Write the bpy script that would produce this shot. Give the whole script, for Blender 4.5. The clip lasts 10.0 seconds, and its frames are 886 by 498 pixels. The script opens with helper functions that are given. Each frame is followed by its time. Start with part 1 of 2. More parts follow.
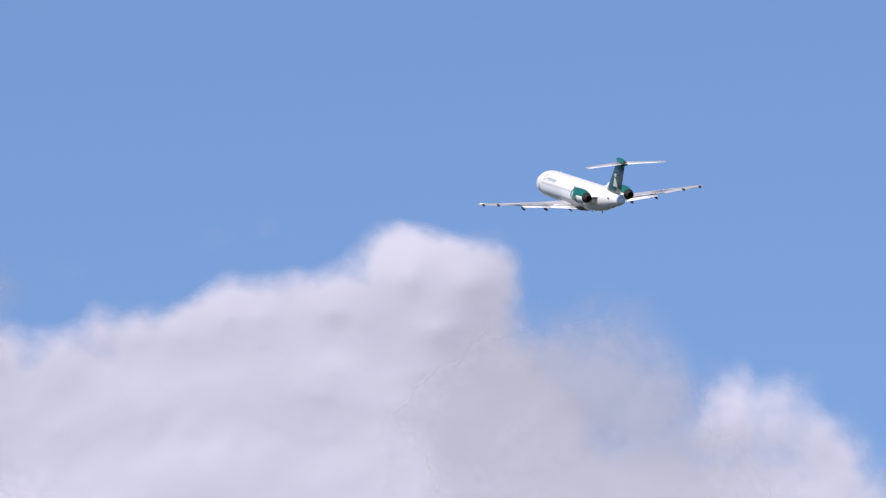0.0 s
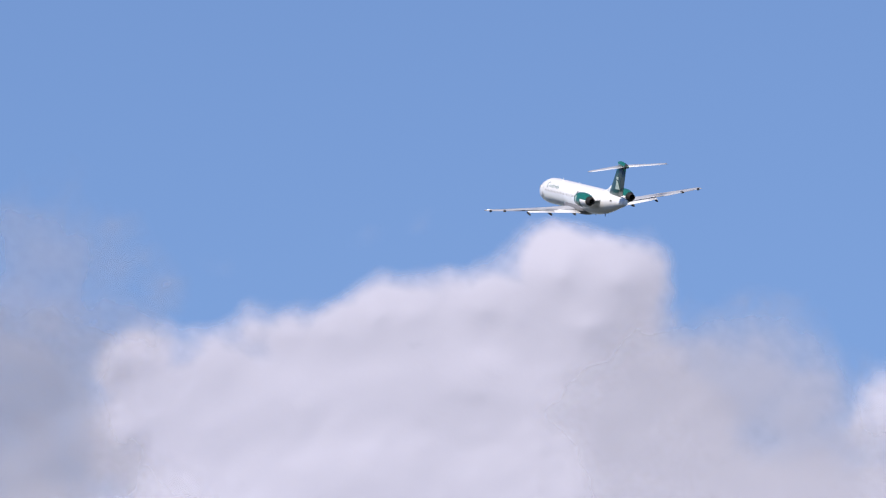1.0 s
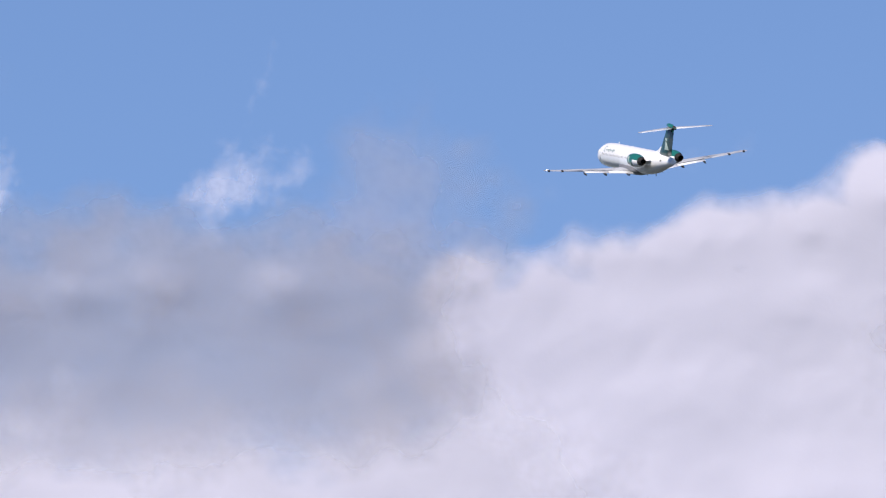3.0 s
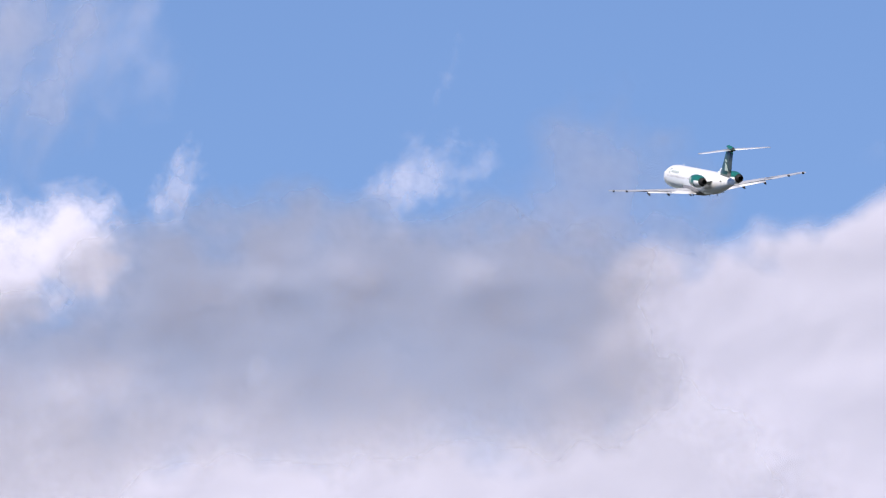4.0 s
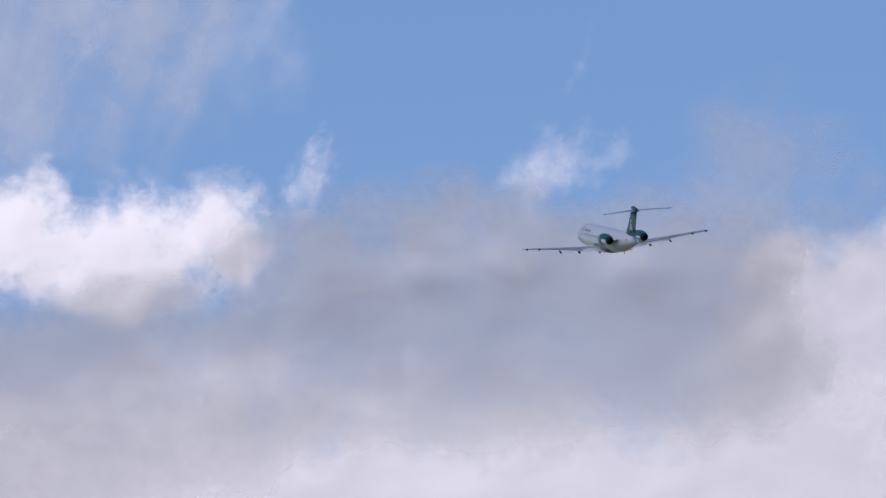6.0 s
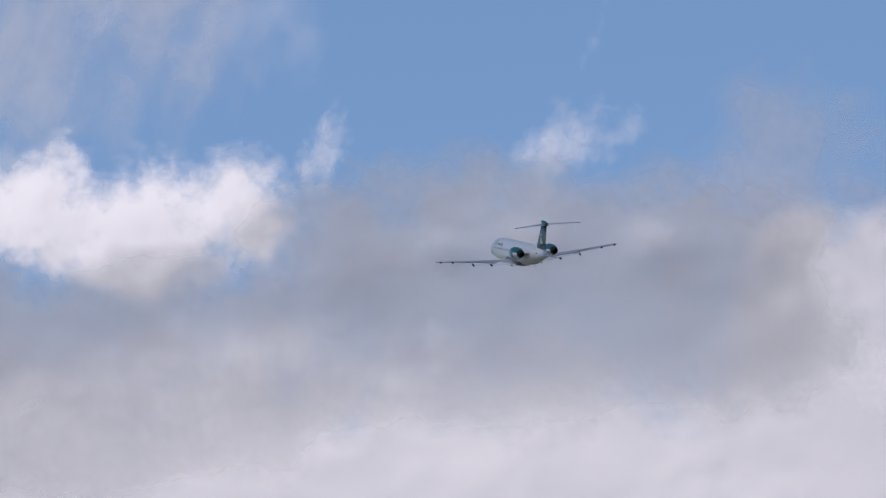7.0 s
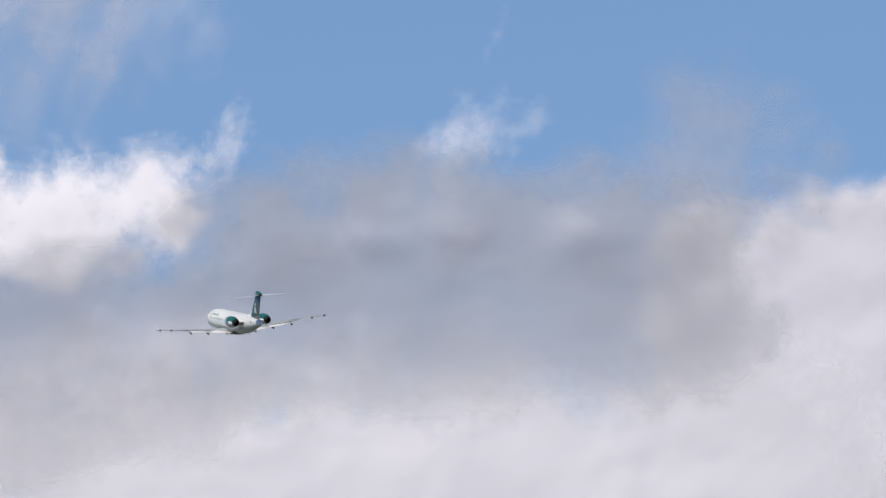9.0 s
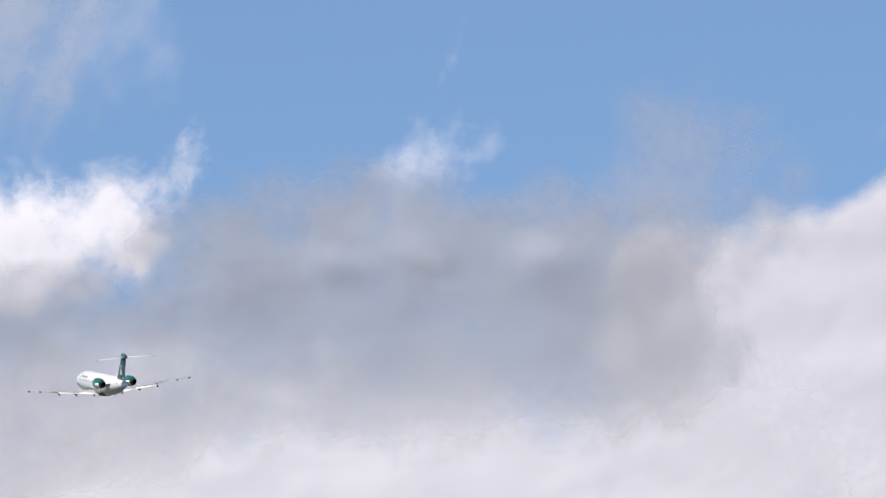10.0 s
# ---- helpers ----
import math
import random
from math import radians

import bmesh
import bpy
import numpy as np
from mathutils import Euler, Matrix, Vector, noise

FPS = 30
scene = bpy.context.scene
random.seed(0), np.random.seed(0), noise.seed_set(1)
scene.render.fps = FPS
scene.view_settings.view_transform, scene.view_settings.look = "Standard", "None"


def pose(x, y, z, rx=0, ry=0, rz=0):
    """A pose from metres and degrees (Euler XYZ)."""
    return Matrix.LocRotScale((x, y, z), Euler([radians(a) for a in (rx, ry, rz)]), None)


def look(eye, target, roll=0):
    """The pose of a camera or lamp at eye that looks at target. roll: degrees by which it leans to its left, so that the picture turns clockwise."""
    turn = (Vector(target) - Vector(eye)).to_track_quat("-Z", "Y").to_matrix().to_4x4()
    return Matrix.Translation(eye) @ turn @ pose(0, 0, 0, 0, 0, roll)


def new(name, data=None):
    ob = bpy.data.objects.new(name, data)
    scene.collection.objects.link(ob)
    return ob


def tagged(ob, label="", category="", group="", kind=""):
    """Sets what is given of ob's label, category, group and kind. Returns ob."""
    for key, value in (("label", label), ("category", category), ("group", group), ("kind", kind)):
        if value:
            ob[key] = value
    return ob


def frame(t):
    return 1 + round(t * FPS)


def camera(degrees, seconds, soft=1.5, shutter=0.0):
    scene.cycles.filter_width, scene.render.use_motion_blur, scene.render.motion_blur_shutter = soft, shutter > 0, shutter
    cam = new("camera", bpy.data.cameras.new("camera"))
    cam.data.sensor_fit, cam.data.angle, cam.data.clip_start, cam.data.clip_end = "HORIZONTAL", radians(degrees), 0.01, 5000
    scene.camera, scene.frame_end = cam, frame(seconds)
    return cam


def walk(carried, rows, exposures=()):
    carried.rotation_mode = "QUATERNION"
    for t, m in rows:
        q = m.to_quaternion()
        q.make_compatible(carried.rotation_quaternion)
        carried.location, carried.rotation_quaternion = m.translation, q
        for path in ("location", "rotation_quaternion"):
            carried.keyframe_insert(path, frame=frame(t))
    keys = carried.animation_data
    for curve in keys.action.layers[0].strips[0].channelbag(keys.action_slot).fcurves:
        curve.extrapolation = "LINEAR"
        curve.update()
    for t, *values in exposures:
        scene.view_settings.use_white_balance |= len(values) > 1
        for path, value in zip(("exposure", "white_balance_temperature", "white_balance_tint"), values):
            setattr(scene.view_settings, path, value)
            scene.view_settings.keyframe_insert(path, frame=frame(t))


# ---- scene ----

# ---------------------------------------------------------------- camera
# A long telephoto lens on the ground, swung by hand after an airliner that climbs away.
cam = camera(3.75, 10.0, soft=1.25)
EYE = (0.0, 0.0, 1.7)
PATH = (
    (0.0, 9.7687, -1.295), (0.5, 9.7758, -0.8821), (1.0, 9.7567, -0.6411), (1.5, 9.6389, -0.4843),
    (2.0, 9.6096, -0.3105), (2.5, 9.498, 0.2131), (2.7, 9.4451, 0.4532), (3.8, 9.4205, 1.3794),
    (4.0, 9.4038, 1.5492), (4.5, 9.376, 1.8999), (5.0, 9.3527, 2.1197), (5.2, 9.385, 2.1512),
    (6.3, 9.3207, 2.1132), (6.5, 9.2867, 2.1586), (7.0, 9.2543, 2.1788), (7.5, 9.2665, 2.0243),
    (8.0, 9.2561, 1.9639), (8.5, 9.2643, 1.8431), (9.0, 9.2216, 1.7634), (9.5, 9.2972, 1.6902),
    (10.0, 9.3285, 1.5696),
)
EXPOSURES = [(0.0, -0.045, 6400, 20), (2.7, -0.035, 6400, 20), (4.5, 0.1, 6460, 20), (5.2, -0.06, 6490, 19), (6.3, -0.08, 6660, 16),
             (7.2, -0.19, 6790, 14), (8.0, -0.14, 6855, 13.2), (9.0, -0.05, 6900, 11.4), (9.5, -0.03, 6890, 11), (10.0, 0.07, 6890, 11)]
walk(cam, [(t, pose(*EYE, 90 + tilt, 0, turn)) for t, tilt, turn in PATH], EXPOSURES)

# ---------------------------------------------------------------- world and sun
SUN_AZIMUTH, SUN_HEIGHT = 218.0, 47.0      # degrees clockwise from straight ahead, degrees up
world = bpy.data.worlds.new("sky")
scene.world = world
world.use_nodes = True
wn = world.node_tree.nodes
sky = wn.new("ShaderNodeTexSky")
sky.sky_type, sky.sun_disc = "NISHITA", False
sky.sun_elevation, sky.sun_rotation = radians(SUN_HEIGHT), radians(SUN_AZIMUTH)
sky.altitude, sky.air_density, sky.dust_density, sky.ozone_density = 1500, 0.9, 0.0, 6.0
wn["Background"].inputs["Strength"].default_value = 0.11
world.node_tree.links.new(sky.outputs[0], wn["Background"].inputs["Color"])

TO_SUN = Vector((math.sin(radians(SUN_AZIMUTH)) * math.cos(radians(SUN_HEIGHT)),
                 math.cos(radians(SUN_AZIMUTH)) * math.cos(radians(SUN_HEIGHT)), math.sin(radians(SUN_HEIGHT))))
sun_data = bpy.data.lights.new("sun", "SUN")
sun_data.energy, sun_data.angle, sun_data.color = 5.0, radians(0.5), (1.0, 0.922, 0.755)
sun = new("sun", sun_data)
sun.matrix_world = look(TO_SUN * 100, (0, 0, 0))

# ---------------------------------------------------------------- materials


def material(name, colour, rough=0.5, metal=0.0, vary=0.06, scale=1.5, coat=0.0, bump=0.0):
    """A principled material, its colour varied at two scales."""
    m = bpy.data.materials.new(name)
    m.use_nodes = True
    n, l = m.node_tree.nodes, m.node_tree.links
    b = n["Principled BSDF"]
    b.inputs["Roughness"].default_value, b.inputs["Metallic"].default_value = rough, metal
    b.inputs["Coat Weight"].default_value = coat
    at = n.new("ShaderNodeTexCoord")
    big, fine = n.new("ShaderNodeTexNoise"), n.new("ShaderNodeTexNoise")
    big.inputs["Scale"].default_value, big.inputs["Detail"].default_value = scale, 4
    fine.inputs["Scale"].default_value, fine.inputs["Detail"].default_value = scale * 9, 3
    add = n.new("ShaderNodeMath")
    add.operation = "ADD"
    ramp = n.new("ShaderNodeMapRange")
    ramp.inputs["From Min"].default_value, ramp.inputs["From Max"].default_value = 0.7, 1.3
    ramp.inputs["To Min"].default_value, ramp.inputs["To Max"].default_value = 1 - 2 * vary, 1 + vary
    tint = n.new("ShaderNodeVectorMath")
    tint.operation = "SCALE"
    tint.inputs[0].default_value = colour
    for tex in (big, fine):
        l.new(at.outputs["Object"], tex.inputs["Vector"])
    l.new(big.outputs["Fac"], add.inputs[0])
    l.new(fine.outputs["Fac"], add.inputs[1])
    l.new(add.outputs[0], ramp.inputs["Value"])
    l.new(ramp.outputs["Result"], tint.inputs["Scale"])
    l.new(tint.outputs[0], b.inputs["Base Color"])
    if bump:
        bp = n.new("ShaderNodeBump")
        bp.inputs["Strength"].default_value = bump
        l.new(fine.outputs["Fac"], bp.inputs["Height"])
        l.new(bp.outputs["Normal"], b.inputs["Normal"])
    return m


WHITE = material("white_aircraft_paint", (0.87, 0.9, 0.94), 0.32, coat=0.2, vary=0.03, scale=0.6)
GREY = material("light_grey_wing_paint", (0.45, 0.475, 0.53), 0.34, vary=0.07, scale=0.8)
GREEN = material("teal_green_paint", (0.006, 0.155, 0.125), 0.3, coat=0.3, vary=0.06, scale=0.9)
DEEP = material("deep_green_fin_paint", (0.005, 0.062, 0.057), 0.34, coat=0.12, vary=0.08, scale=0.9)
# darker than the wing grey: underside shade put into the belly's colour
BELLY = material("shade_grey_belly_paint", (0.2, 0.205, 0.22), 0.4, vary=0.1, scale=0.8)
METAL = material("bare_polished_metal", (0.62, 0.62, 0.63), 0.28, metal=1.0, vary=0.08, scale=3)
SOOT = material("sooty_exhaust_metal", (0.022, 0.021, 0.021), 0.7, metal=0.2, vary=0.25, scale=4)
DARK = material("dark_fairing_paint", (0.03, 0.031, 0.035), 0.8, vary=0.15, scale=3)
GLASS = material("dark_window_pane", (0.42, 0.43, 0.45), 0.3, vary=0.1, scale=3)
LETTER = material("grey_green_lettering_paint", (0.26, 0.36, 0.36), 0.4, vary=0.05, scale=2)
PALE = material("pale_emblem_paint", (0.5, 0.62, 0.59), 0.4, vary=0.05, scale=2)
GRASS = material("grass", (0.04, 0.046, 0.036), 0.9, vary=0.4, scale=0.02, bump=0.2)


def cloud_material():
    """White droplets: a soft diffuse surface that thins out to nothing towards a ragged rim."""
    m = bpy.data.materials.new("cloud")
    m.use_nodes = True
    n, l = m.node_tree.nodes, m.node_tree.links
    n.remove(n["Principled BSDF"])
    at = n.new("ShaderNodeTexCoord")

    def tex(scale, detail, rough):
        t = n.new("ShaderNodeTexNoise")
        t.inputs["Scale"].default_value, t.inputs["Detail"].default_value, t.inputs["Roughness"].default_value = scale, detail, rough
        t.inputs["Distortion"].default_value = 0.35
        l.new(at.outputs["Object"], t.inputs["Vector"])
        return t

    def calc(kind, a, b, c=None):
        k = n.new("ShaderNodeMath")
        k.operation = kind
        for i, x in enumerate((a, b, c)):
            if x is None:
                continue
            if isinstance(x, (int, float)):
                k.inputs[i].default_value = x
            else:
                l.new(x, k.inputs[i])
        return k.outputs[0]

    dens, cover, fray = n.new("ShaderNodeAttribute"), n.new("ShaderNodeAttribute"), n.new("ShaderNodeAttribute")
    dens.attribute_name, cover.attribute_name, fray.attribute_name = "body", "cover", "fray"
    rag = calc("MULTIPLY_ADD", tex(0.06, 3, 0.48).outputs["Fac"], 1.0, -0.5)
    thread = calc("MULTIPLY", calc("MULTIPLY_ADD", tex(0.2, 5, 0.6).outputs["Fac"], 2.4, -1.2), fray.outputs["Fac"])
    edge = calc("ADD", calc("ADD", dens.outputs["Fac"], rag), thread)
    ramp = n.new("ShaderNodeMapRange")
    ramp.interpolation_type = "SMOOTHSTEP"
    ramp.inputs["From Min"].default_value, ramp.inputs["From Max"].default_value = -0.2, 1.2
    l.new(edge, ramp.inputs["Value"])
    alpha = calc("MULTIPLY", ramp.outputs["Result"], cover.outputs["Fac"])
    bump = n.new("ShaderNodeBump")
    bump.inputs["Strength"].default_value, bump.inputs["Distance"].default_value = 0.12, 2.0
    l.new(tex(0.06, 5, 0.5).outputs["Fac"], bump.inputs["Height"])
    diff, clear, mix, out = n.new("ShaderNodeBsdfDiffuse"), n.new("ShaderNodeBsdfTransparent"), n.new("ShaderNodeMixShader"), n["Material Output"]
    diff.inputs["Color"].default_value = (0.752, 0.76, 0.893, 1)
    l.new(bump.outputs["Normal"], diff.inputs["Normal"])
    l.new(alpha, mix.inputs["Fac"])
    l.new(clear.outputs[0], mix.inputs[1])
    l.new(diff.outputs[0], mix.inputs[2])
    l.new(mix.outputs[0], out.inputs["Surface"])
    return m


CLOUD = cloud_material()

# ---------------------------------------------------------------- mesh helpers


def part(name, bm, mat, parent=None, label="", smooth=True):
    """Links a bmesh as one mesh object under a thing or a part."""
    me = bpy.data.meshes.new(name)
    bmesh.ops.recalc_face_normals(bm, faces=bm.faces)
    bm.to_mesh(me)
    bm.free()
    me.materials.append(mat)
    if smooth:
        me.polygons.foreach_set("use_smooth", [True] * len(me.polygons))
    ob = new(name, me)
    if parent:
        ob.parent = parent
    return tagged(ob, label)


def loft(rings, caps=(True, True), bm=None):
    """A skin over rings of equally many points."""
    bm = bm or bmesh.new()
    vs = [[bm.verts.new(p) for p in ring] for ring in rings]
    k = len(vs[0])
    for a, b in zip(vs, vs[1:]):
        for i in range(k):
            bm.faces.new((a[i], a[(i + 1) % k], b[(i + 1) % k], b[i]))
    if caps[0]:
        bm.faces.new(vs[0][::-1])
    if caps[1]:
        bm.faces.new(vs[-1])
    return bm


def hoop(s, x, z, rx, rz, k=32):
    """A ring across the aircraft at s metres behind its nose."""
    return [(x + rx * math.sin(2 * math.pi * i / k), 18 - s, z + rz * math.cos(2 * math.pi * i / k)) for i in range(k)]


def foil(lead, chord, thick, up=(0, 0, 1), a=0.0, b=1.0, droop=0.0, k=9):
    """A wing section from the share a to the share b of its chord; lead is (x, s, z) of the whole section's leading edge."""
    def half(q):
        return 5 * thick * (0.2969 * q ** 0.5 - 0.126 * q - 0.3516 * q * q + 0.2843 * q ** 3 - 0.1015 * q ** 4) + 0.002
    steps = [a + (b - a) * (1 - math.cos(math.pi * i / k)) / 2 for i in range(k + 1)]
    loop = [(q, half(q)) for q in steps] + [(q, -half(q) * 0.8) for q in steps[::-1]]
    up = Vector(up)
    x, s, z = lead
    out = []
    for q, h in loop:
        drop = -(q - a) * math.tan(radians(droop)) * chord
        out.append(tuple(Vector((x, 18 - s - q * chord, z + drop)) + up * h * chord))
    return out


def box(bm, centre, size, m=Matrix()):
    r = bmesh.ops.create_cube(bm, size=1)
    bmesh.ops.transform(bm, matrix=m @ Matrix.LocRotScale(centre, None, size), verts=r["verts"])
    return bm


# ---------------------------------------------------------------- the airliner


def fuselage_radius(s):
    rows = ((0, 0.04, -0.4), (0.15, 0.3, -0.39), (0.5, 0.58, -0.36), (1.0, 0.85, -0.3), (1.8, 1.18, -0.2), (2.8, 1.44, -0.1),
            (4.0, 1.6, -0.02), (5.2, 1.65, 0), (20.5, 1.65, 0), (23, 1.6, 0.04), (25.5, 1.42, 0.15), (28, 1.1, 0.33),
            (30, 0.82, 0.46), (31.6, 0.6, 0.56), (32.4, 0.46, 0.6), (32.68, 0.34, 0.62), (32.7, 0.28, 0.62))
    for (s0, r0, z0), (s1, r1, z1) in zip(rows, rows[1:]):
        if s <= s1:
            f = (s - s0) / (s1 - s0)
            return r0 + (r1 - r0) * f, z0 + (z1 - z0) * f
    return 0.28, 0.62


def skin(side, s, up, proud=0.012):
    """A pose on the fuselage's skin at the height up above its axis: x points out, y ahead."""
    r, zc = fuselage_radius(s)
    turn = math.asin(max(-1, min(1, up / r)))
    x = (r + proud) * math.cos(turn)
    m = Matrix.Translation((side * x, 18 - s, zc + (r + proud) * math.sin(turn)))
    return m @ Matrix.Rotation(-side * turn, 4, "Y") @ Matrix.Diagonal((side, 1, 1, 1))


def build_airliner():
    plane = tagged(new("airliner"), "white twin-engined T-tailed jet airliner with green fin and nacelles, climbing away", "aircraft")
    stations = (0, 0.15, 0.5, 1.0, 1.4, 1.8, 2.3, 2.8, 3.4, 4.0, 4.6, 5.2, 8, 12, 16, 20.5, 22, 23, 24.2, 25.5, 26.7, 28, 29, 30, 30.8, 31.6, 32.0, 32.4, 32.66, 32.68, 32.7)
    body = part("fuselage", loft([hoop(s, 0, fuselage_radius(s)[1], fuselage_radius(s)[0], fuselage_radius(s)[0], 48) for s in stations]), WHITE, plane)
    belly = [(11.2, 0.3), (12, 0.75), (13.2, 0.97), (15, 1.0), (17, 1.0), (18.6, 0.95), (19.8, 0.7), (20.8, 0.3)]
    # the fairing's mid grey paints in the shade under the fuselage
    part("belly_fairing", loft([hoop(s, 0, -1.05, 1.82 * f, 0.92 * f, 32) for s, f in belly]), BELLY, plane, "wing-root belly fairing, painted mid grey to imitate underside shade")

    # cabin windows, one row on each side
    pane = bpy.data.meshes.new("cabin_window")
    bm = bmesh.new()
    bmesh.ops.create_cone(bm, cap_ends=True, segments=12, radius1=0.135, radius2=0.12, depth=0.03, matrix=Matrix.Rotation(math.pi / 2, 4, "Y"))
    bmesh.ops.scale(bm, vec=(1, 0.85, 1.2), verts=bm.verts)
    bm.to_mesh(pane)
    bm.free()
    pane.materials.append(GLASS)
    for side in (-1, 1):
        for i in range(27):
            w = new("cabin_window", pane)
            w.parent, w.matrix_basis = body, skin(side, 5.6 + 0.62 * i, 0.42)
    # flight-deck windows
    for side in (-1, 1):
        for s, up, wide in ((0.95, 0.5, 0.4), (1.35, 0.62, 0.4), (1.75, 0.72, 0.35)):
            bm = box(bmesh.new(), (0, 0, 0), (0.03, wide, 0.42))
            bmesh.ops.bevel(bm, geom=bm.edges[:], offset=0.012, segments=1)
            w = part("cockpit_window", bm, GLASS, body)
            w.matrix_basis = skin(side, s, up, 0.02)
    # cabin doors
    for side in (-1, 1):
        for s in (4.3,):
            bm = box(bmesh.new(), (0, 0, 0), (0.03, 0.82, 1.5))
            bmesh.ops.bevel(bm, geom=bm.edges[:], offset=0.012, segments=1)
            w = part("cabin_door", bm, WHITE, body)
            w.matrix_basis = skin(side, s, 0.1, 0.0)
    # the airline's name and the registration, as plain bars
    for side in (-1, 1):
        arc = [(0.36 * math.cos(radians(a)), 0.42 * math.sin(radians(a))) for a in range(50, 320, 18)]
        inner = [(0.28 * math.cos(radians(a)), 0.34 * math.sin(radians(a))) for a in range(50, 320, 18)]
        rows = [[(-0.02, -p, q), (0.012, -p, q), (0.012, -m, n), (-0.02, -m, n)] for (p, q), (m, n) in zip(arc, inner)]
        w = part("lettering_mark", loft(rows), LETTER, body, "grey-green round lettering mark", False)
        w.matrix_basis = skin(side, 6.2, 1.06)
        for i in range(9):
            tall = 0.5 if i in (3, 7) else 0.28
            w = part("lettering_bar", box(bmesh.new(), (0, 0, 0), (0.03, 0.2, tall)), LETTER, body, "", False)
            w.matrix_basis = skin(side, 6.75 + 0.44 * i, 0.98)
        for i in range(4):
            w = part("lettering_bar", box(bmesh.new(), (0, 0, 0), (0.03, 0.28, 0.26)), DARK, body, "", False)
            w.matrix_basis = skin(side, 18.0 + 0.5 * i, 0.95)
        w = part("flag_mark", box(bmesh.new(), (0, 0, 0), (0.03, 0.6, 0.16)), DARK, body, "small dark flag mark", False)
        w.matrix_basis = skin(side, 29.6, 0.28)
    # aerials
    for s, tall in ((8.2, 0.32), (14.6, 0.2)):
        bm = loft([foil((0, s, 1.63), 0.4, 0.12, (1, 0, 0)), foil((0, s + 0.22, 1.63 + tall), 0.2, 0.12, (1, 0, 0))])
        part("blade_aerial", bm, WHITE, body)
    bm = loft([foil((0, 12, -2.35), 0.4, 0.12, (1, 0, 0)), foil((0, 12.2, -1.9), 0.5, 0.12, (1, 0, 0))])
    part("blade_aerial", bm, DARK, body)

    # wings
    def wing_at(x):
        """Leading edge (s, z) and chord at x metres from the axis."""
        f = (x - 1.2) / (14.04 - 1.2)
        lead = 13.3 + 5.95 * f + 0.3 * f * (1 - f)
        trail = 19.15 + 1.5 * max(0, (x - 4.8) / (14.04 - 4.8)) + 0.1 * f
        return lead, -1.3 + 1.28 * f + 0.12 * f * f, trail - lead

    for side in (-1, 1):
        def section(x, a=0.0, b=1.0, droop=0.0, dz=0.0, ds=0.0, thick=None):
            s, z, c = wing_at(x)
            f = x / 14.04
            return foil((side * x, s + ds, z + dz), c, thick or 0.125 - 0.03 * f, a=a, b=b, droop=droop)
        xs = (1.0, 2.0, 3.4, 4.8, 6.4, 8.0, 9.2)
        wing = part("wing", loft([section(x, 0, 0.74) for x in xs] + [section(x, 0, 0.78) for x in (9.2, 11, 13)] + [section(13.4), section(14.0), section(14.06, 0.1, 0.9, thick=0.03)]), GREY, plane, "light grey swept wing")
        part("leading_edge", loft([section(x, 0.0, 0.06, thick=0.13) for x in (2, 5, 8, 11, 13.6)]), METAL, wing, "polished metal leading edge")
        for x0, x1 in ((1.6, 4.79), (4.82, 8.4)):
            part("flap", loft([section(x, 0.8, 1.05, 5, -0.11, 0.08) for x in (x0, (x0 + x1) / 2, x1)]), WHITE, wing, "lowered white trailing flap")
        part("aileron", loft([section(x, 0.785, 1.0, 1.5) for x in (9.3, 11.2, 13.3)]), GREY, wing)
        for x0, x1, paint in ((1.7, 4.1, WHITE), (5.2, 6.8, GREY), (6.9, 8.5, GREY)):
            bm = loft([[(p[0], p[1], p[2] + 0.035) for p in section(x, 0.6, 0.745, -0.5, thick=0.05)] for x in (x0, x1)])
            part("spoiler", bm, paint, wing)
        for x, long, wide in ((2.35, 1.5, 0.1), (5.4, 1.9, 0.13), (8.35, 1.6, 0.11)):
            s, z, c = wing_at(x)
            end = s + c * 1.1
            rows = [(0, 0.02), (0.15, 0.6), (0.4, 1.0), (0.7, 0.85), (0.92, 0.45), (1, 0.1)]
            bm = loft([hoop(end - long * (1 - q) + 0.15, side * x, z - 0.2 - 0.3 * q, wide * f, wide * 1.5 * f, 14) for q, f in rows])
            part("flap_track_fairing", bm, DARK, wing, "dark flap track fairing")
        for x, long, wide in ((11.65, 1.6, 0.15), (13.6, 0.8, 0.17)):
            s, z, c = wing_at(x)
            rows = [(0, 0.05), (0.3, 0.8), (0.6, 1.0), (0.9, 0.6), (1, 0.1)]
            bm = loft([hoop(s + c - long * (0.75 - q), side * x, z + 0.0, wide * f, wide * f, 12) for q, f in rows])
            part("tip_fairing", bm, DARK, wing, "small dark fairing on the trailing edge")

    # engines
    for side in (-1, 1):
        x, z = side * 2.62, 0.64
        shell = [(22.75, 0.66), (22.68, 0.72), (22.8, 0.79), (23.3, 0.87), (24.2, 0.9), (25.2, 0.87), (26.1, 0.74), (26.75, 0.6)]
        nac = part("engine_nacelle", loft([hoop(s, x, z, r, r, 36) for s, r in shell], (False, False)), GREEN, plane, "teal green engine nacelle with white panel")
        part("intake_lip", loft([hoop(s, x, z, r, r, 36) for s, r in ((22.9, 0.6), (22.76, 0.64), (22.66, 0.72), (22.74, 0.775), (22.84, 0.81))], (False, False)), METAL, nac, "polished intake lip")
        part("fan", loft([hoop(s, x, z, r, r, 24) for s, r in ((22.9, 0.03), (23.1, 0.2), (23.3, 0.24), (23.31, 0.62), (23.4, 0.63))]), SOOT, nac)
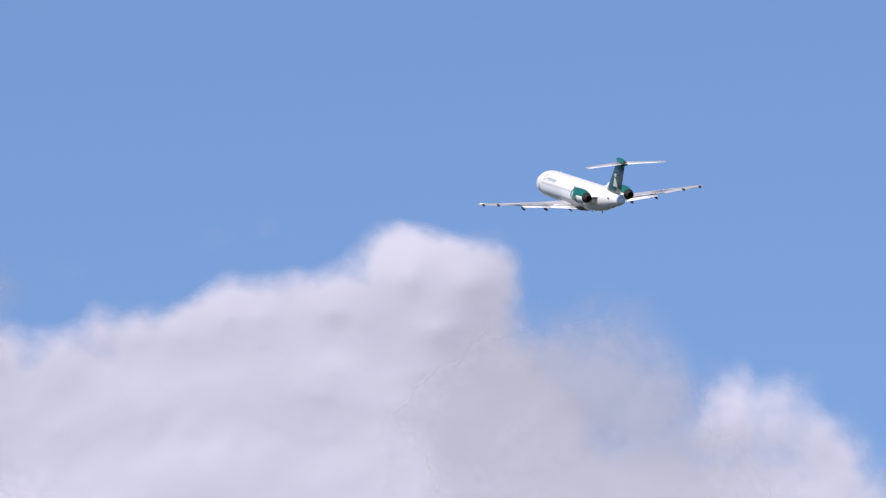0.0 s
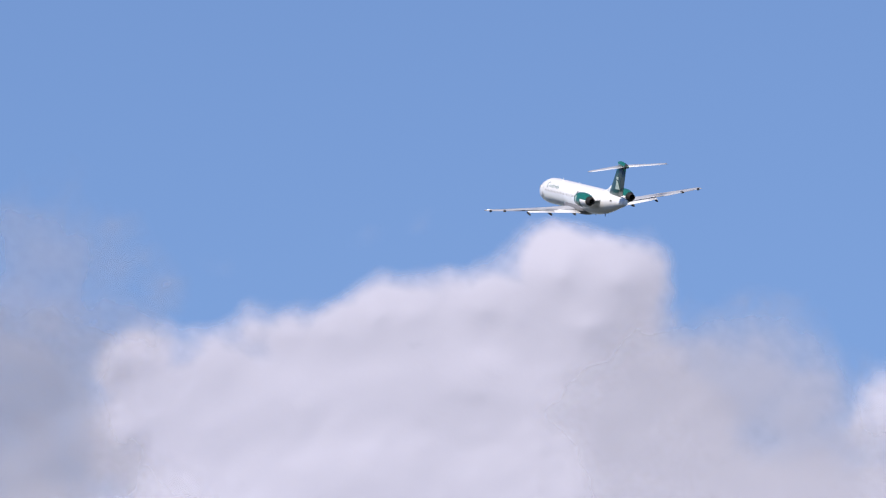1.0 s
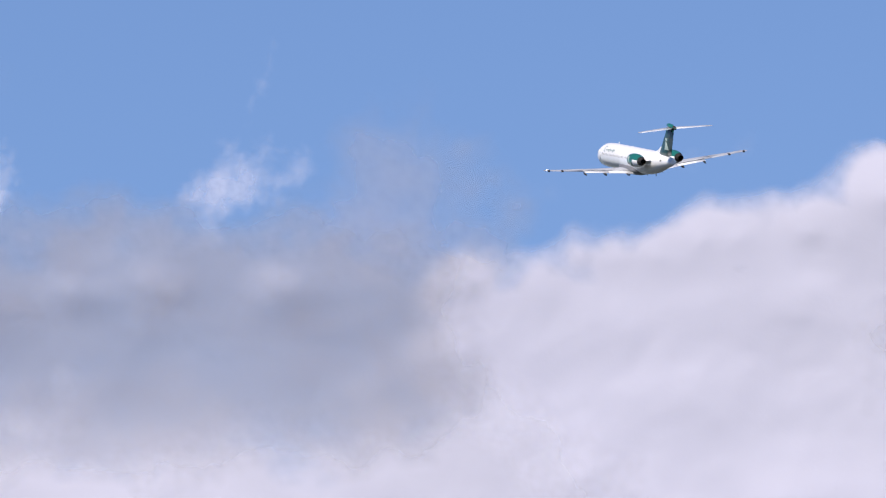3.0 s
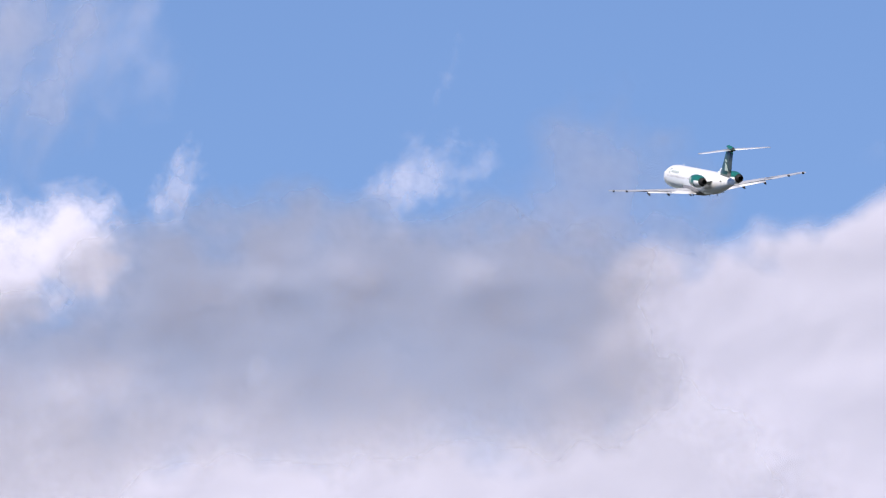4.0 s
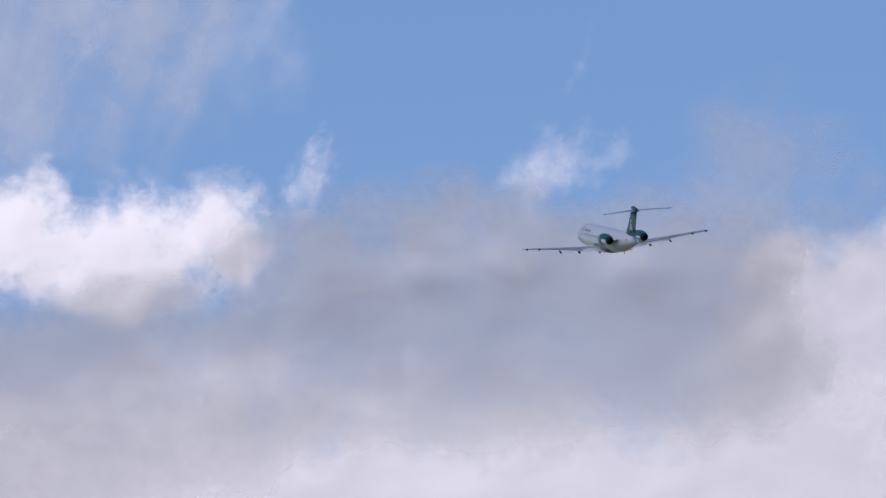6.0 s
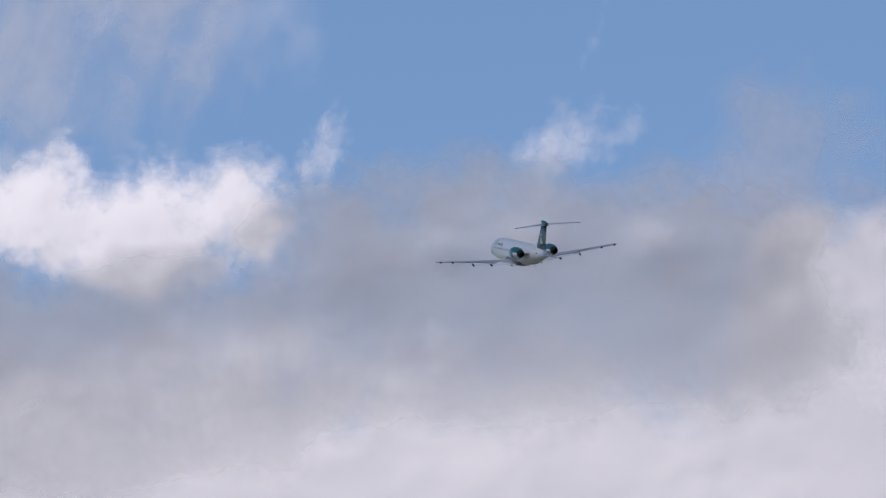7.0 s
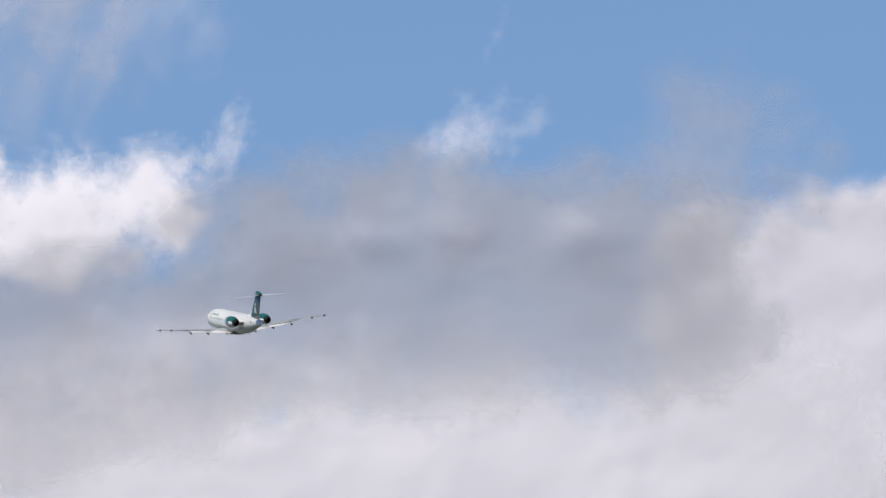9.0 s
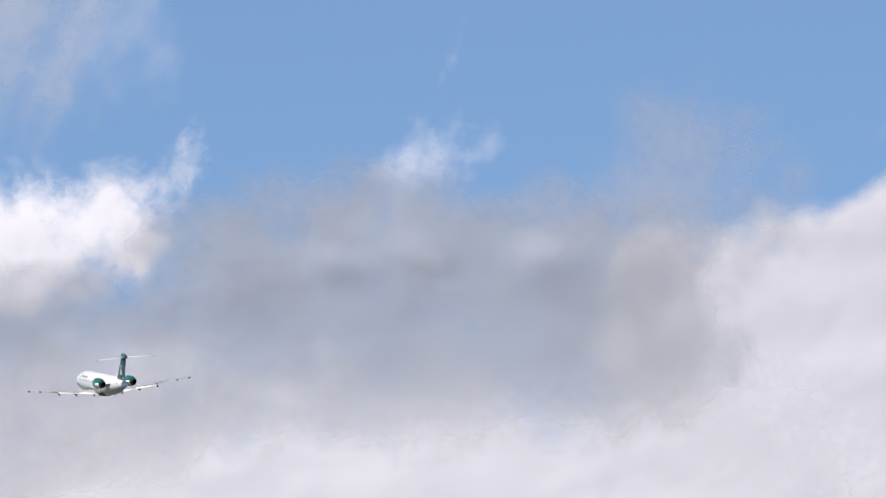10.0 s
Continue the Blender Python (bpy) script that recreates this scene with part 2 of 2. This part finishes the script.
        part("exhaust_nozzle", loft([hoop(s, x, z, r, r, 32) for s, r in ((26.7, 0.6), (27.15, 0.5), (27.65, 0.38), (27.66, 0.35), (27.2, 0.36), (26.9, 0.32))], (False, True)), SOOT, nac, "sooty dark exhaust nozzle")
        part("exhaust_mixer", loft([hoop(s, x, z, r, r, 20) for s, r in ((26.9, 0.26), (27.1, 0.18), (27.3, 0.05))]), SOOT, nac)
        # white reverser panel and curved emblem on the outboard cowling
        def cowl(a0, a1, s0, s1, proud=0.012, k=8):
            rings = []
            for j in range(5):
                s = s0 + (s1 - s0) * j / 4
                r = next(r0 + (r1 - r0) * (s - q0) / (q1 - q0) for (q0, r0), (q1, r1) in zip(shell[1:], shell[2:]) if s <= q1 + 1e-6)
                row = []
                for p in (proud, -0.02):
                    angs = [a0 + (a1 - a0) * i / k for i in range(k + 1)]
                    for a in (angs if p > 0 else angs[::-1]):
                        row.append((x + side * (r + p) * math.cos(radians(a)), 18 - s, z + (r + p) * math.sin(radians(a))))
                rings.append(row)
            return loft(rings)
        part("reverser_panel", cowl(-80, 16, 25.25, 26.74), WHITE, nac, "white panel on the cowling")
        part("reverser_panel", cowl(164, 258, 25.25, 26.74), WHITE, nac, "white panel on the cowling")
        part("cowl_emblem", cowl(-12, 38, 23.45, 23.95), PALE, nac, "pale curved emblem")
        bm = loft([foil((side * 1.2, 23.3, 0.62), 3.5, 0.07), foil((side * 2.1, 23.6, 0.62), 2.9, 0.07)])
        part("pylon", bm, WHITE, plane)

    # fin, rudder, tailplane
    side_up = (1, 0, 0)
    def fin_at(z):
        f = (z - 0.9) / (5.35 - 0.9)
        lead, trail = 26.3 + 5.1 * f, 31.7 + 2.7 * f
        return lead, trail - lead
    zs = (0.9, 1.8, 3.0, 4.2, 5.2)
    fin = part("fin", loft([foil((0, fin_at(z)[0], z), fin_at(z)[1], 0.11, side_up, 0, 0.72) for z in zs]), DEEP, plane, "deep green swept fin")
    part("rudder", loft([foil((0, fin_at(z)[0], z), fin_at(z)[1], 0.11, side_up, 0.725, 1.0) for z in (1.35, 2.4, 3.6, 5.05)]), DEEP, fin)
    part("dorsal_fillet", loft([foil((0, 22.9, 1.4), 6.0, 0.045, side_up), foil((0, 25.0, 1.62), 4.2, 0.06, side_up), foil((0, 26.5, 1.95), 2.6, 0.08, side_up), foil((0, 27.6, 2.4), 1.2, 0.1, side_up)]), WHITE, fin, "white dorsal fillet")
    tip = [(31.2, 0.06, 5.42), (31.6, 0.2, 5.5), (32.3, 0.3, 5.46), (33.3, 0.3, 5.38), (34.3, 0.22, 5.28), (35.05, 0.1, 5.2)]
    part("tail_bullet", loft([hoop(s, 0, z, r, r * 1.0, 20) for s, r, z in tip]), GREEN, fin, "green fairing where fin and tailplane meet")
    part("bullet_tip", loft([hoop(s, 0, z, r, r * 1.2, 16) for s, r, z in ((34.2, 0.235, 5.26), (34.7, 0.18, 5.22), (35.12, 0.06, 5.18))]), DARK, fin, "dark end of the tail fairing")
    for side in (-1, 1):
        # emblem: a pale ring with a peak inside
        def plate(pts):
            bm = bmesh.new()
            lo, hi = [], []
            for s, z in pts:
                lead, chord = fin_at(z)
                q = (s - lead) / chord
                half = 0.55 * (0.2969 * q ** 0.5 - 0.126 * q - 0.3516 * q * q + 0.2843 * q ** 3 - 0.1015 * q ** 4) * chord
                lo.append(bm.verts.new((side * (half - 0.03), 18 - s, z)))
                hi.append(bm.verts.new((side * (half + 0.02), 18 - s, z)))
            bm.faces.new(lo[::-1]); bm.faces.new(hi)
            for i in range(len(lo)):
                bm.faces.new((lo[i], lo[i - 1], hi[i - 1], hi[i]))
            return bm
        part("fin_emblem", plate([(30.0, 2.15), (31.3, 2.15), (31.1, 2.75), (30.7, 3.3), (30.3, 2.7)]), PALE, fin, "pale emblem on the fin", False)
        part("fin_emblem", plate([(30.6, 3.45), (31.3, 3.35), (31.4, 3.65), (30.8, 3.75)]), PALE, fin, "pale emblem on the fin", False)
        def tail(x, a=0.0, b=1.0):
            f = x / 5.02
            lead, trail = 31.5 + 2.7 * f, 34.25 + 1.25 * f
            return foil((side * x, lead, 5.12), trail - lead, 0.1, a=a, b=b)
        plane_half = part("tailplane", loft([tail(x, 0, 0.7) for x in (0.1, 1.5, 3.2)] + [tail(4.75, 0, 0.7), tail(4.76), tail(5.02, 0.05, 0.95)]), GREY, plane, "light grey swept tailplane")
        part("elevator", loft([tail(x, 0.71, 1.0) for x in (0.3, 1.8, 3.3, 4.72)]), WHITE, plane_half)
    # tail skid and drain masts under the rear fuselage
    for s in (19.5, 23.5):
        r, zc = fuselage_radius(s)
        part("drain_mast", loft([foil((0.25, s, zc - r - 0.3), 0.25, 0.14, side_up), foil((0.25, s - 0.1, zc - r + 0.08), 0.4, 0.14, side_up)]), DARK, body)
    return plane


airliner = build_airliner()

# ---------------------------------------------------------------- ground


def build_ground():
    bm = bmesh.new()
    bmesh.ops.create_circle(bm, cap_ends=True, radius=9000, segments=96)
    return tagged(part("ground", bm, GRASS, None, "", False), "green open grassland under the flight path", "ground", kind="structure")


build_ground()

# ---------------------------------------------------------------- clouds
# Clouds are laid out on the sky in steps of 1/23949 rad: u to the right, v downwards.
STEP = 1 / 23949
CLEAR_U, CLEAR_V, LIFT = 1568, 179.9, 10.0


def value_noise(u, v, seed):
    r = np.random.RandomState(seed)
    grid = r.rand(128, 128)
    iu, iv = np.floor(u).astype(int), np.floor(v).astype(int)
    fu, fv = u - iu, v - iv
    fu, fv = fu ** 3 * (6 * fu * fu - 15 * fu + 10), fv ** 3 * (6 * fv * fv - 15 * fv + 10)
    g = lambda a, b: grid[(iu + a) % 128, (iv + b) % 128]
    return (g(0, 0) * (1 - fu) + g(1, 0) * fu) * (1 - fv) + (g(0, 1) * (1 - fu) + g(1, 1) * fu) * fv - 0.5


def fbm(u, v, size, octaves, gain, seed, puffy=False):
    total, amp = 0, 1.0
    for i in range(octaves):
        c, s = math.cos(1.3 * i), math.sin(1.3 * i)
        a, b = (u * c - v * s) / size * 2 ** i + 17.3 * i, (u * s + v * c) / size * 2 ** i + 9.1 * i
        n = value_noise(a, b, seed + i)
        total = total + amp * (2 * np.abs(n) - 0.42 if puffy else n)
        amp *= gain
    return total


def build_cloud(name, label, dist, lobes, relief=(), soft=30, ragged=25, bulge=32, puff=9, grain=110, cover=1.0, seed=1, step=7, lean=0.0, deep=140, lumpy=True, fray=0.0, thin=False, streak=0):
    """A cloud body. lobes: ellipses (u, v, ru, rv) whose smooth union is its outline; relief: swellings (u, v, ru, rv, height)
    on its face; soft: width of the thin rim; deep: how far the rim's swelling reaches in; lean: how far the body leans
    back (or over); fray: how threadbare it is; cover: how dense the middle is;
    thin: a mere veil, with no far side; streak: the direction of its fibres, degrees."""
    margin = soft * 2 + ragged
    us = np.arange(min(a - c for a, b, c, d in lobes) - margin, max(a + c for a, b, c, d in lobes) + margin + step, step)
    vs = np.arange(min(b - d for a, b, c, d in lobes) - margin, max(b + d for a, b, c, d in lobes) + margin + step, step)
    u, v = np.meshgrid(us, vs)
    wu = u + ragged * 1.2 * fbm(u, v, 90, 4, 0.5, seed + 50)
    wv = v + ragged * 1.2 * fbm(u, v, 90, 4, 0.5, seed + 70)
    k = (0.25 if thin else 0.4) * soft
    acc = 0
    for a, b, c, d in lobes:
        q = np.sqrt(((wu - a) / c) ** 2 + ((wv - b) / d) ** 2)
        acc = acc + np.exp(np.clip((1 - q) * min(c, d) / k, -60, 60))
    inside = k * np.log(acc + 1e-9)
    acc = 0
    for a, b, c, d in lobes:
        q = np.sqrt(((u - a) / c) ** 2 + ((v - b) / d) ** 2)
        acc = acc + np.exp(np.clip((1 - q) * min(c, d) / 45, -60, 60))
    core = 45 * np.log(acc + 1e-9)
    inside = inside + ragged * (fbm(u, v, 130, 4, 0.45, seed, True) if lumpy else fbm(u, v, 110, 5, 0.55, seed))
    dens = inside / soft
    full = 1 - np.exp(-np.logaddexp(0, core / 20) * 20 / deep)
    face = bulge * full + lean * (v - vs.mean())
    for a, b, c, d, h in relief:
        face = face + h * np.exp(-((u - a) / c) ** 2 - ((v - b) / d) ** 2)
    face = face + full * puff * (fbm(u, v, grain, 4, 0.42, seed + 20) + 1.8 * fbm(u, v, grain * 2.6, 2, 0.4, seed + 30))
    back = face - 1.6 * bulge * full - 8
    if streak:
        c, w = math.cos(radians(streak)), math.sin(radians(streak))
        along, over = u * c - v * w, u * w + v * c
        dens = dens + 0.8 * fbm(along / 4.5, over, 90, 4, 0.5, seed + 90)
    inner = dens - 1.3

    def cells(field, least):
        keep = field > least
        return np.nonzero(keep[:-1, :-1] | keep[1:, :-1] | keep[:-1, 1:] | keep[1:, 1:])

    turn, rise = -(u - CLEAR_U) * STEP / math.cos(radians(9.6)), radians(LIFT) - (v - CLEAR_V) * STEP
    ray = np.stack([-np.sin(turn) * np.cos(rise), np.cos(turn) * np.cos(rise), np.sin(rise)], -1)
    unit = dist * STEP
    co, faces, count = [], [], u.size
    idx = np.arange(count).reshape(u.shape)
    least = -1.2 - 0.8 * fray
    jj, ii = cells(dens, least)
    quad = np.stack([idx[jj, ii], idx[jj + 1, ii], idx[jj + 1, ii + 1], idx[jj, ii + 1]], -1)
    jj, ii = cells(inner, least)
    far = np.stack([idx[jj, ii], idx[jj, ii + 1], idx[jj + 1, ii + 1], idx[jj + 1, ii]], -1) + count
    front = (ray * (dist - face * unit)[..., None] + np.array(EYE)).reshape(-1, 3)
    rear = (ray * (dist - back * unit)[..., None] + np.array(EYE)).reshape(-1, 3)
    allco = np.concatenate([front, rear])
    quads = quad if thin else np.concatenate([quad, far])
    used = np.unique(quads)
    remap = np.full(len(allco), -1)
    remap[used] = np.arange(len(used))
    allco, quads = allco[used], remap[quads]
    centre = allco.mean(0)
    me = bpy.data.meshes.new(name)
    me.from_pydata((allco - centre).tolist(), [], quads.tolist())
    me.update()
    me.polygons.foreach_set("use_smooth", [True] * len(me.polygons))
    for key, near, rest in (("body", dens, inner), ("cover", np.full(u.shape, cover), np.full(u.shape, cover)), ("fray", np.full(u.shape, fray), np.full(u.shape, fray))):
        att = me.attributes.new(key, "FLOAT", "POINT")
        att.data.foreach_set("value", np.concatenate([near.ravel(), rest.ravel()])[used].astype(np.float32))
    me.materials.append(CLOUD)
    ob = new(name, me)
    ob.location = centre
    return tagged(ob, label, "cloud", "clouds in the sky")


build_cloud("cumulus_cloud", "large pale cumulus cloud with a domed top and grey folds", 4100,
            [(2045, 330, 104, 104), (2144, 342, 120, 108), (2090, 420, 160, 130), (1968, 408, 72, 86), (1905, 390, 112, 90), (1778, 400, 88, 72), (1718, 402, 72, 72), (1638, 430, 84, 72), (1563, 440, 62, 64),
             (1506, 428, 40, 48), (1438, 500, 84, 72), (1306, 480, 76, 70), (1250, 510, 50, 60), (1900, 540, 300, 150), (1600, 560, 260, 140), (1420, 600, 180, 120), (1370, 540, 90, 74), (1260, 620, 90, 110),
             (1500, 820, 280, 250), (1700, 700, 480, 260), (2080, 690, 300, 280), (1900, 900, 700, 340), (2380, 860, 260, 240)],
            [(1245, 480, 34, 34, 3), (1284, 600, 30, 36, 2), (2110, 330, 140, 90, 3), (1824, 440, 80, 50, 2.5), (1890, 490, 60, 40, 2.5), (1770, 520, 110, 60, 2.5), (1800, 1050, 900, 250, 26)],
            soft=36, ragged=18, seed=3, bulge=34, puff=3.4, grain=110, lean=-0.04)
pale_cloud = build_cloud("pale_cloud", "pale cloud bank under the grey cloud", 3980,
            [(1220, 925, 420, 275), (750, 945, 520, 285), (250, 980, 500, 290), (-250, 960, 400, 310), (230, 780, 240, 70), (40, 850, 220, 90), (430, 870, 280, 160), (1010, 850, 240, 130)],
            [(600, 1100, 900, 260, 35)], soft=130, ragged=45, bulge=10, puff=6, grain=150, lean=-0.03, seed=15, lumpy=False)
grey_cloud = build_cloud("grey_cloud", "flat grey stratocumulus cloud in front of the cumulus", 3500,
            [(520, 520, 170, 186), (640, 475, 150, 160), (800, 505, 200, 172), (1010, 525, 220, 186), (1175, 580, 150, 170), (1195, 600, 130, 190), (50, 690, 380, 150), (-230, 680, 400, 178), (150, 655, 300, 150), (350, 655, 200, 150), (455, 545, 155, 178), (345, 565, 115, 112),
             (700, 670, 500, 150), (1080, 630, 250, 150), (-50, 760, 450, 180)],
            [(650, 500, 70, 30, 2), (790, 480, 60, 30, 2.5), (1000, 495, 60, 30, 2), (280, 700, 170, 50, 4), (550, 1000, 800, 200, 45), (200, 760, 230, 60, 4)],
            soft=78, ragged=36, bulge=3, puff=4.0, grain=170, lean=-0.215, cover=0.77, seed=11, lumpy=False)
light_streaks = build_cloud("cloud_wisp", "thin pale streaks of cloud lying across the grey cloud", 3470,
            [(640, 505, 70, 20), (705, 470, 40, 20), (800, 480, 50, 30), (1000, 490, 44, 26), (330, 680, 80, 30), (420, 650, 60, 26), (230, 730, 90, 32),
             (90, 780, 120, 50), (-80, 800, 120, 50), (560, 700, 80, 24)],
            soft=90, ragged=50, bulge=3, puff=2, grain=70, cover=0.34, lean=0.15, seed=121, lumpy=False, fray=0.2, thin=True)
bright_cloud = build_cloud("bright_cumulus_cloud", "bright white sunlit cumulus cloud with frayed top", 4550,
            [(-65, 403, 86, 130), (20, 450, 80, 105), (132, 415, 46, 112), (90, 470, 120, 95), (190, 430, 56, 112), (245, 440, 62, 112), (306, 432, 48, 94), (332, 450, 38, 66), (-250, 420, 200, 135), (80, 480, 190, 52), (-20, 508, 200, 42)],
            [(0, 470, 200, 110, 12), (220, 450, 90, 70, 7)], soft=44, ragged=36, bulge=8, lean=0.26, puff=7, grain=80, seed=22, fray=0.4, lumpy=False)
build_cloud("shaded_cloud", "grey shaded cloud beside the domed cumulus", 3500,
            [(2318, 540, 150, 135), (2208, 560, 150, 120), (2408, 500, 82, 125), (2460, 570, 120, 120), (2500, 650, 150, 120), (2140, 610, 120, 120), (2370, 700, 300, 150), (2460, 900, 420, 240)],
            [(2350, 1080, 500, 240, 40)], soft=85, ragged=34, bulge=4, puff=3, grain=170, lean=-0.14, cover=0.84, seed=31, lumpy=False)
build_cloud("cumulus_cloud", "white cumulus cloud with ragged crown beside the grey one", 4500,
            [(2568, 590, 56, 60), (2628, 580, 66, 82), (2698, 600, 66, 78), (2768, 630, 66, 92), (2808, 690, 76, 108), (2768, 786, 160, 170), (2640, 760, 150, 140), (2880, 900, 200, 200)],
            [(2640, 590, 100, 70, 6)], soft=50, ragged=26, bulge=18, puff=5, lean=0.0, cover=0.92, seed=41)
build_cloud("cloud_wisp", "thin torn white cloud wisp in blue sky", 4480,
            [(845, 330, 30, 22), (890, 312, 40, 32), (932, 298, 46, 40), (972, 278, 36, 28), (1000, 258, 20, 18), (930, 335, 34, 20)], soft=60, ragged=36, bulge=3, puff=2, grain=60, cover=0.44, lean=0.25, seed=51, step=5, lumpy=False, fray=0.5, thin=True, streak=48)
build_cloud("cloud_wisp", "thin upright white cloud wisp in blue sky", 4490,
            [(474, 272, 5, 12), (474, 292, 9, 16), (458, 314, 10, 16), (442, 338, 10, 16), (488, 308, 10, 14), (526, 290, 12, 9)], soft=42, ragged=34, bulge=3, puff=2, grain=50, cover=0.4, lean=0.25, seed=61, step=5, lumpy=False, fray=0.8, thin=True, streak=80)
build_cloud("cloud_wisp", "faint torn streak of cloud in blue sky", 4500,
            [(945, 118, 14, 24), (928, 150, 10, 22), (873, 230, 20, 14), (850, 270, 16, 34), (855, 405, 24, 46)], soft=46, ragged=26, bulge=3, puff=2, grain=50, cover=0.42, lean=0.25, seed=71, step=5, lumpy=False, fray=0.4, thin=True, streak=62)
haze_cloud = build_cloud("haze_cloud", "faint grey tower of haze above the grey cloud", 3520,
            [(1235, 300, 115, 150), (1150, 370, 120, 120), (1325, 380, 110, 145)], soft=110, ragged=50, bulge=4, puff=2, cover=0.52, lean=-0.2, seed=81, lumpy=False, thin=True)
build_cloud("veil_cloud", "thin high white veil of cloud", 4600,
            [(60, 40, 280, 240), (300, 20, 110, 170), (-150, 170, 280, 220), (220, 150, 130, 130)], soft=200, ragged=40, bulge=6, puff=3, grain=200, cover=0.56, lean=-0.05, seed=91, lumpy=False, thin=True, streak=68)
build_cloud("veil_cloud", "thin bright torn edge of the high veil", 4650,
            [(370, 85, 40, 60), (330, 100, 50, 40), (410, 20, 34, 60), (90, 30, 70, 70)], soft=120, ragged=40, bulge=4, puff=3, grain=100, cover=0.3, lean=0.2, seed=96, lumpy=False, fray=0.1, thin=True, streak=62)
for i, (a, b) in enumerate(((1444, 307), (1694, 276), (1790, 230))):
    build_cloud("cloud_wisp", "tiny faint scrap of cloud in blue sky", 4500, [(a, b, 20, 12), (a + 12, b - 10, 12, 8)], soft=40, ragged=24,
                bulge=3, puff=2, grain=40, cover=0.16, seed=101 + 7 * i, step=5, lumpy=False, thin=True)


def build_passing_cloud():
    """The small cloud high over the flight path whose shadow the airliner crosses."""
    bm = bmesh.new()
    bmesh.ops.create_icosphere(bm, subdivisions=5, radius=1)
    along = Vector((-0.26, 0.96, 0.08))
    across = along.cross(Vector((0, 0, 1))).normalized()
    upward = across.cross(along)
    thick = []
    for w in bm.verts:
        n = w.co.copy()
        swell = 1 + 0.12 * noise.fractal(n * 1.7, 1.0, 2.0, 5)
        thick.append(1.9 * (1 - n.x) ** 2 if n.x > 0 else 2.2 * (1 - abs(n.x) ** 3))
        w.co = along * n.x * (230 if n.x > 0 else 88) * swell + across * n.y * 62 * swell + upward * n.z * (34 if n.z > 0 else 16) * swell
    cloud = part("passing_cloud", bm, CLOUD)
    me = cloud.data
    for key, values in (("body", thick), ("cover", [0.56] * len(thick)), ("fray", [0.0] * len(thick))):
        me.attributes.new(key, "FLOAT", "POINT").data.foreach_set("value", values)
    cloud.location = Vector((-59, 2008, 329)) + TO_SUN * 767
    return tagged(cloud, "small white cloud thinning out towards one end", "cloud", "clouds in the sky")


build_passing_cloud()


# ---------------------------------------------------------------- what moves


def motions():
    rows = (
        (0.0, 53.22, 1596.96, 283.44, 15.16, -7.4, 14.18), (0.5, 44.95, 1627.48, 288.45, 14.62, -8.28, 14.0),
        (1.0, 36.64, 1658.0, 293.18, 13.94, -8.56, 15.22), (1.5, 28.28, 1688.52, 297.63, 13.59, -8.76, 15.55),
        (2.0, 19.9, 1719.04, 301.82, 12.9, -8.69, 15.89), (2.5, 11.5, 1749.56, 305.74, 13.02, -8.46, 15.74),
        (3.0, 3.07, 1780.08, 309.41, 12.76, -8.14, 15.5), (3.5, -5.37, 1810.6, 312.83, 12.59, -7.85, 15.23),
        (4.0, -13.82, 1841.12, 316.02, 12.48, -7.64, 14.97), (4.5, -22.29, 1871.64, 318.99, 12.45, -7.43, 14.68),
        (5.0, -30.76, 1902.16, 321.75, 12.28, -7.36, 14.41), (5.5, -39.24, 1932.67, 324.32, 12.42, -7.6, 14.21),
        (6.0, -47.74, 1963.18, 326.71, 12.55, -7.87, 14.19), (6.5, -56.24, 1993.67, 328.95, 12.63, -8.14, 14.25),
        (7.0, -64.75, 2024.16, 331.04, 12.26, -7.76, 14.27), (7.5, -73.27, 2054.63, 333.02, 12.11, -7.33, 14.78),
        (8.0, -81.8, 2085.09, 334.9, 11.89, -7.49, 15.05), (8.5, -90.36, 2115.53, 336.7, 11.67, -7.53, 15.21),
        (9.0, -98.93, 2145.94, 338.46, 11.45, -7.3, 15.34), (9.5, -107.54, 2176.33, 340.19, 11.23, -7.22, 15.38),
        (10.0, -116.17, 2206.69, 341.93, 11.15, -6.96, 14.94),
    )
    walk(airliner, [(t, pose(*m)) for t, *m in rows])
    # the nearer grey clouds drift slowly across the farther ones
    for cloud, rate in ((grey_cloud, 2.6), (light_streaks, 2.6), (haze_cloud, 3.4), (pale_cloud, 3.0), (bright_cloud, 2.0)):
        x, y, z = cloud.location
        walk(cloud, [(t, pose(x + rate * (t - 4.5), y, z + 0.08 * rate * (t - 4.5))) for t in range(11)])


motions()
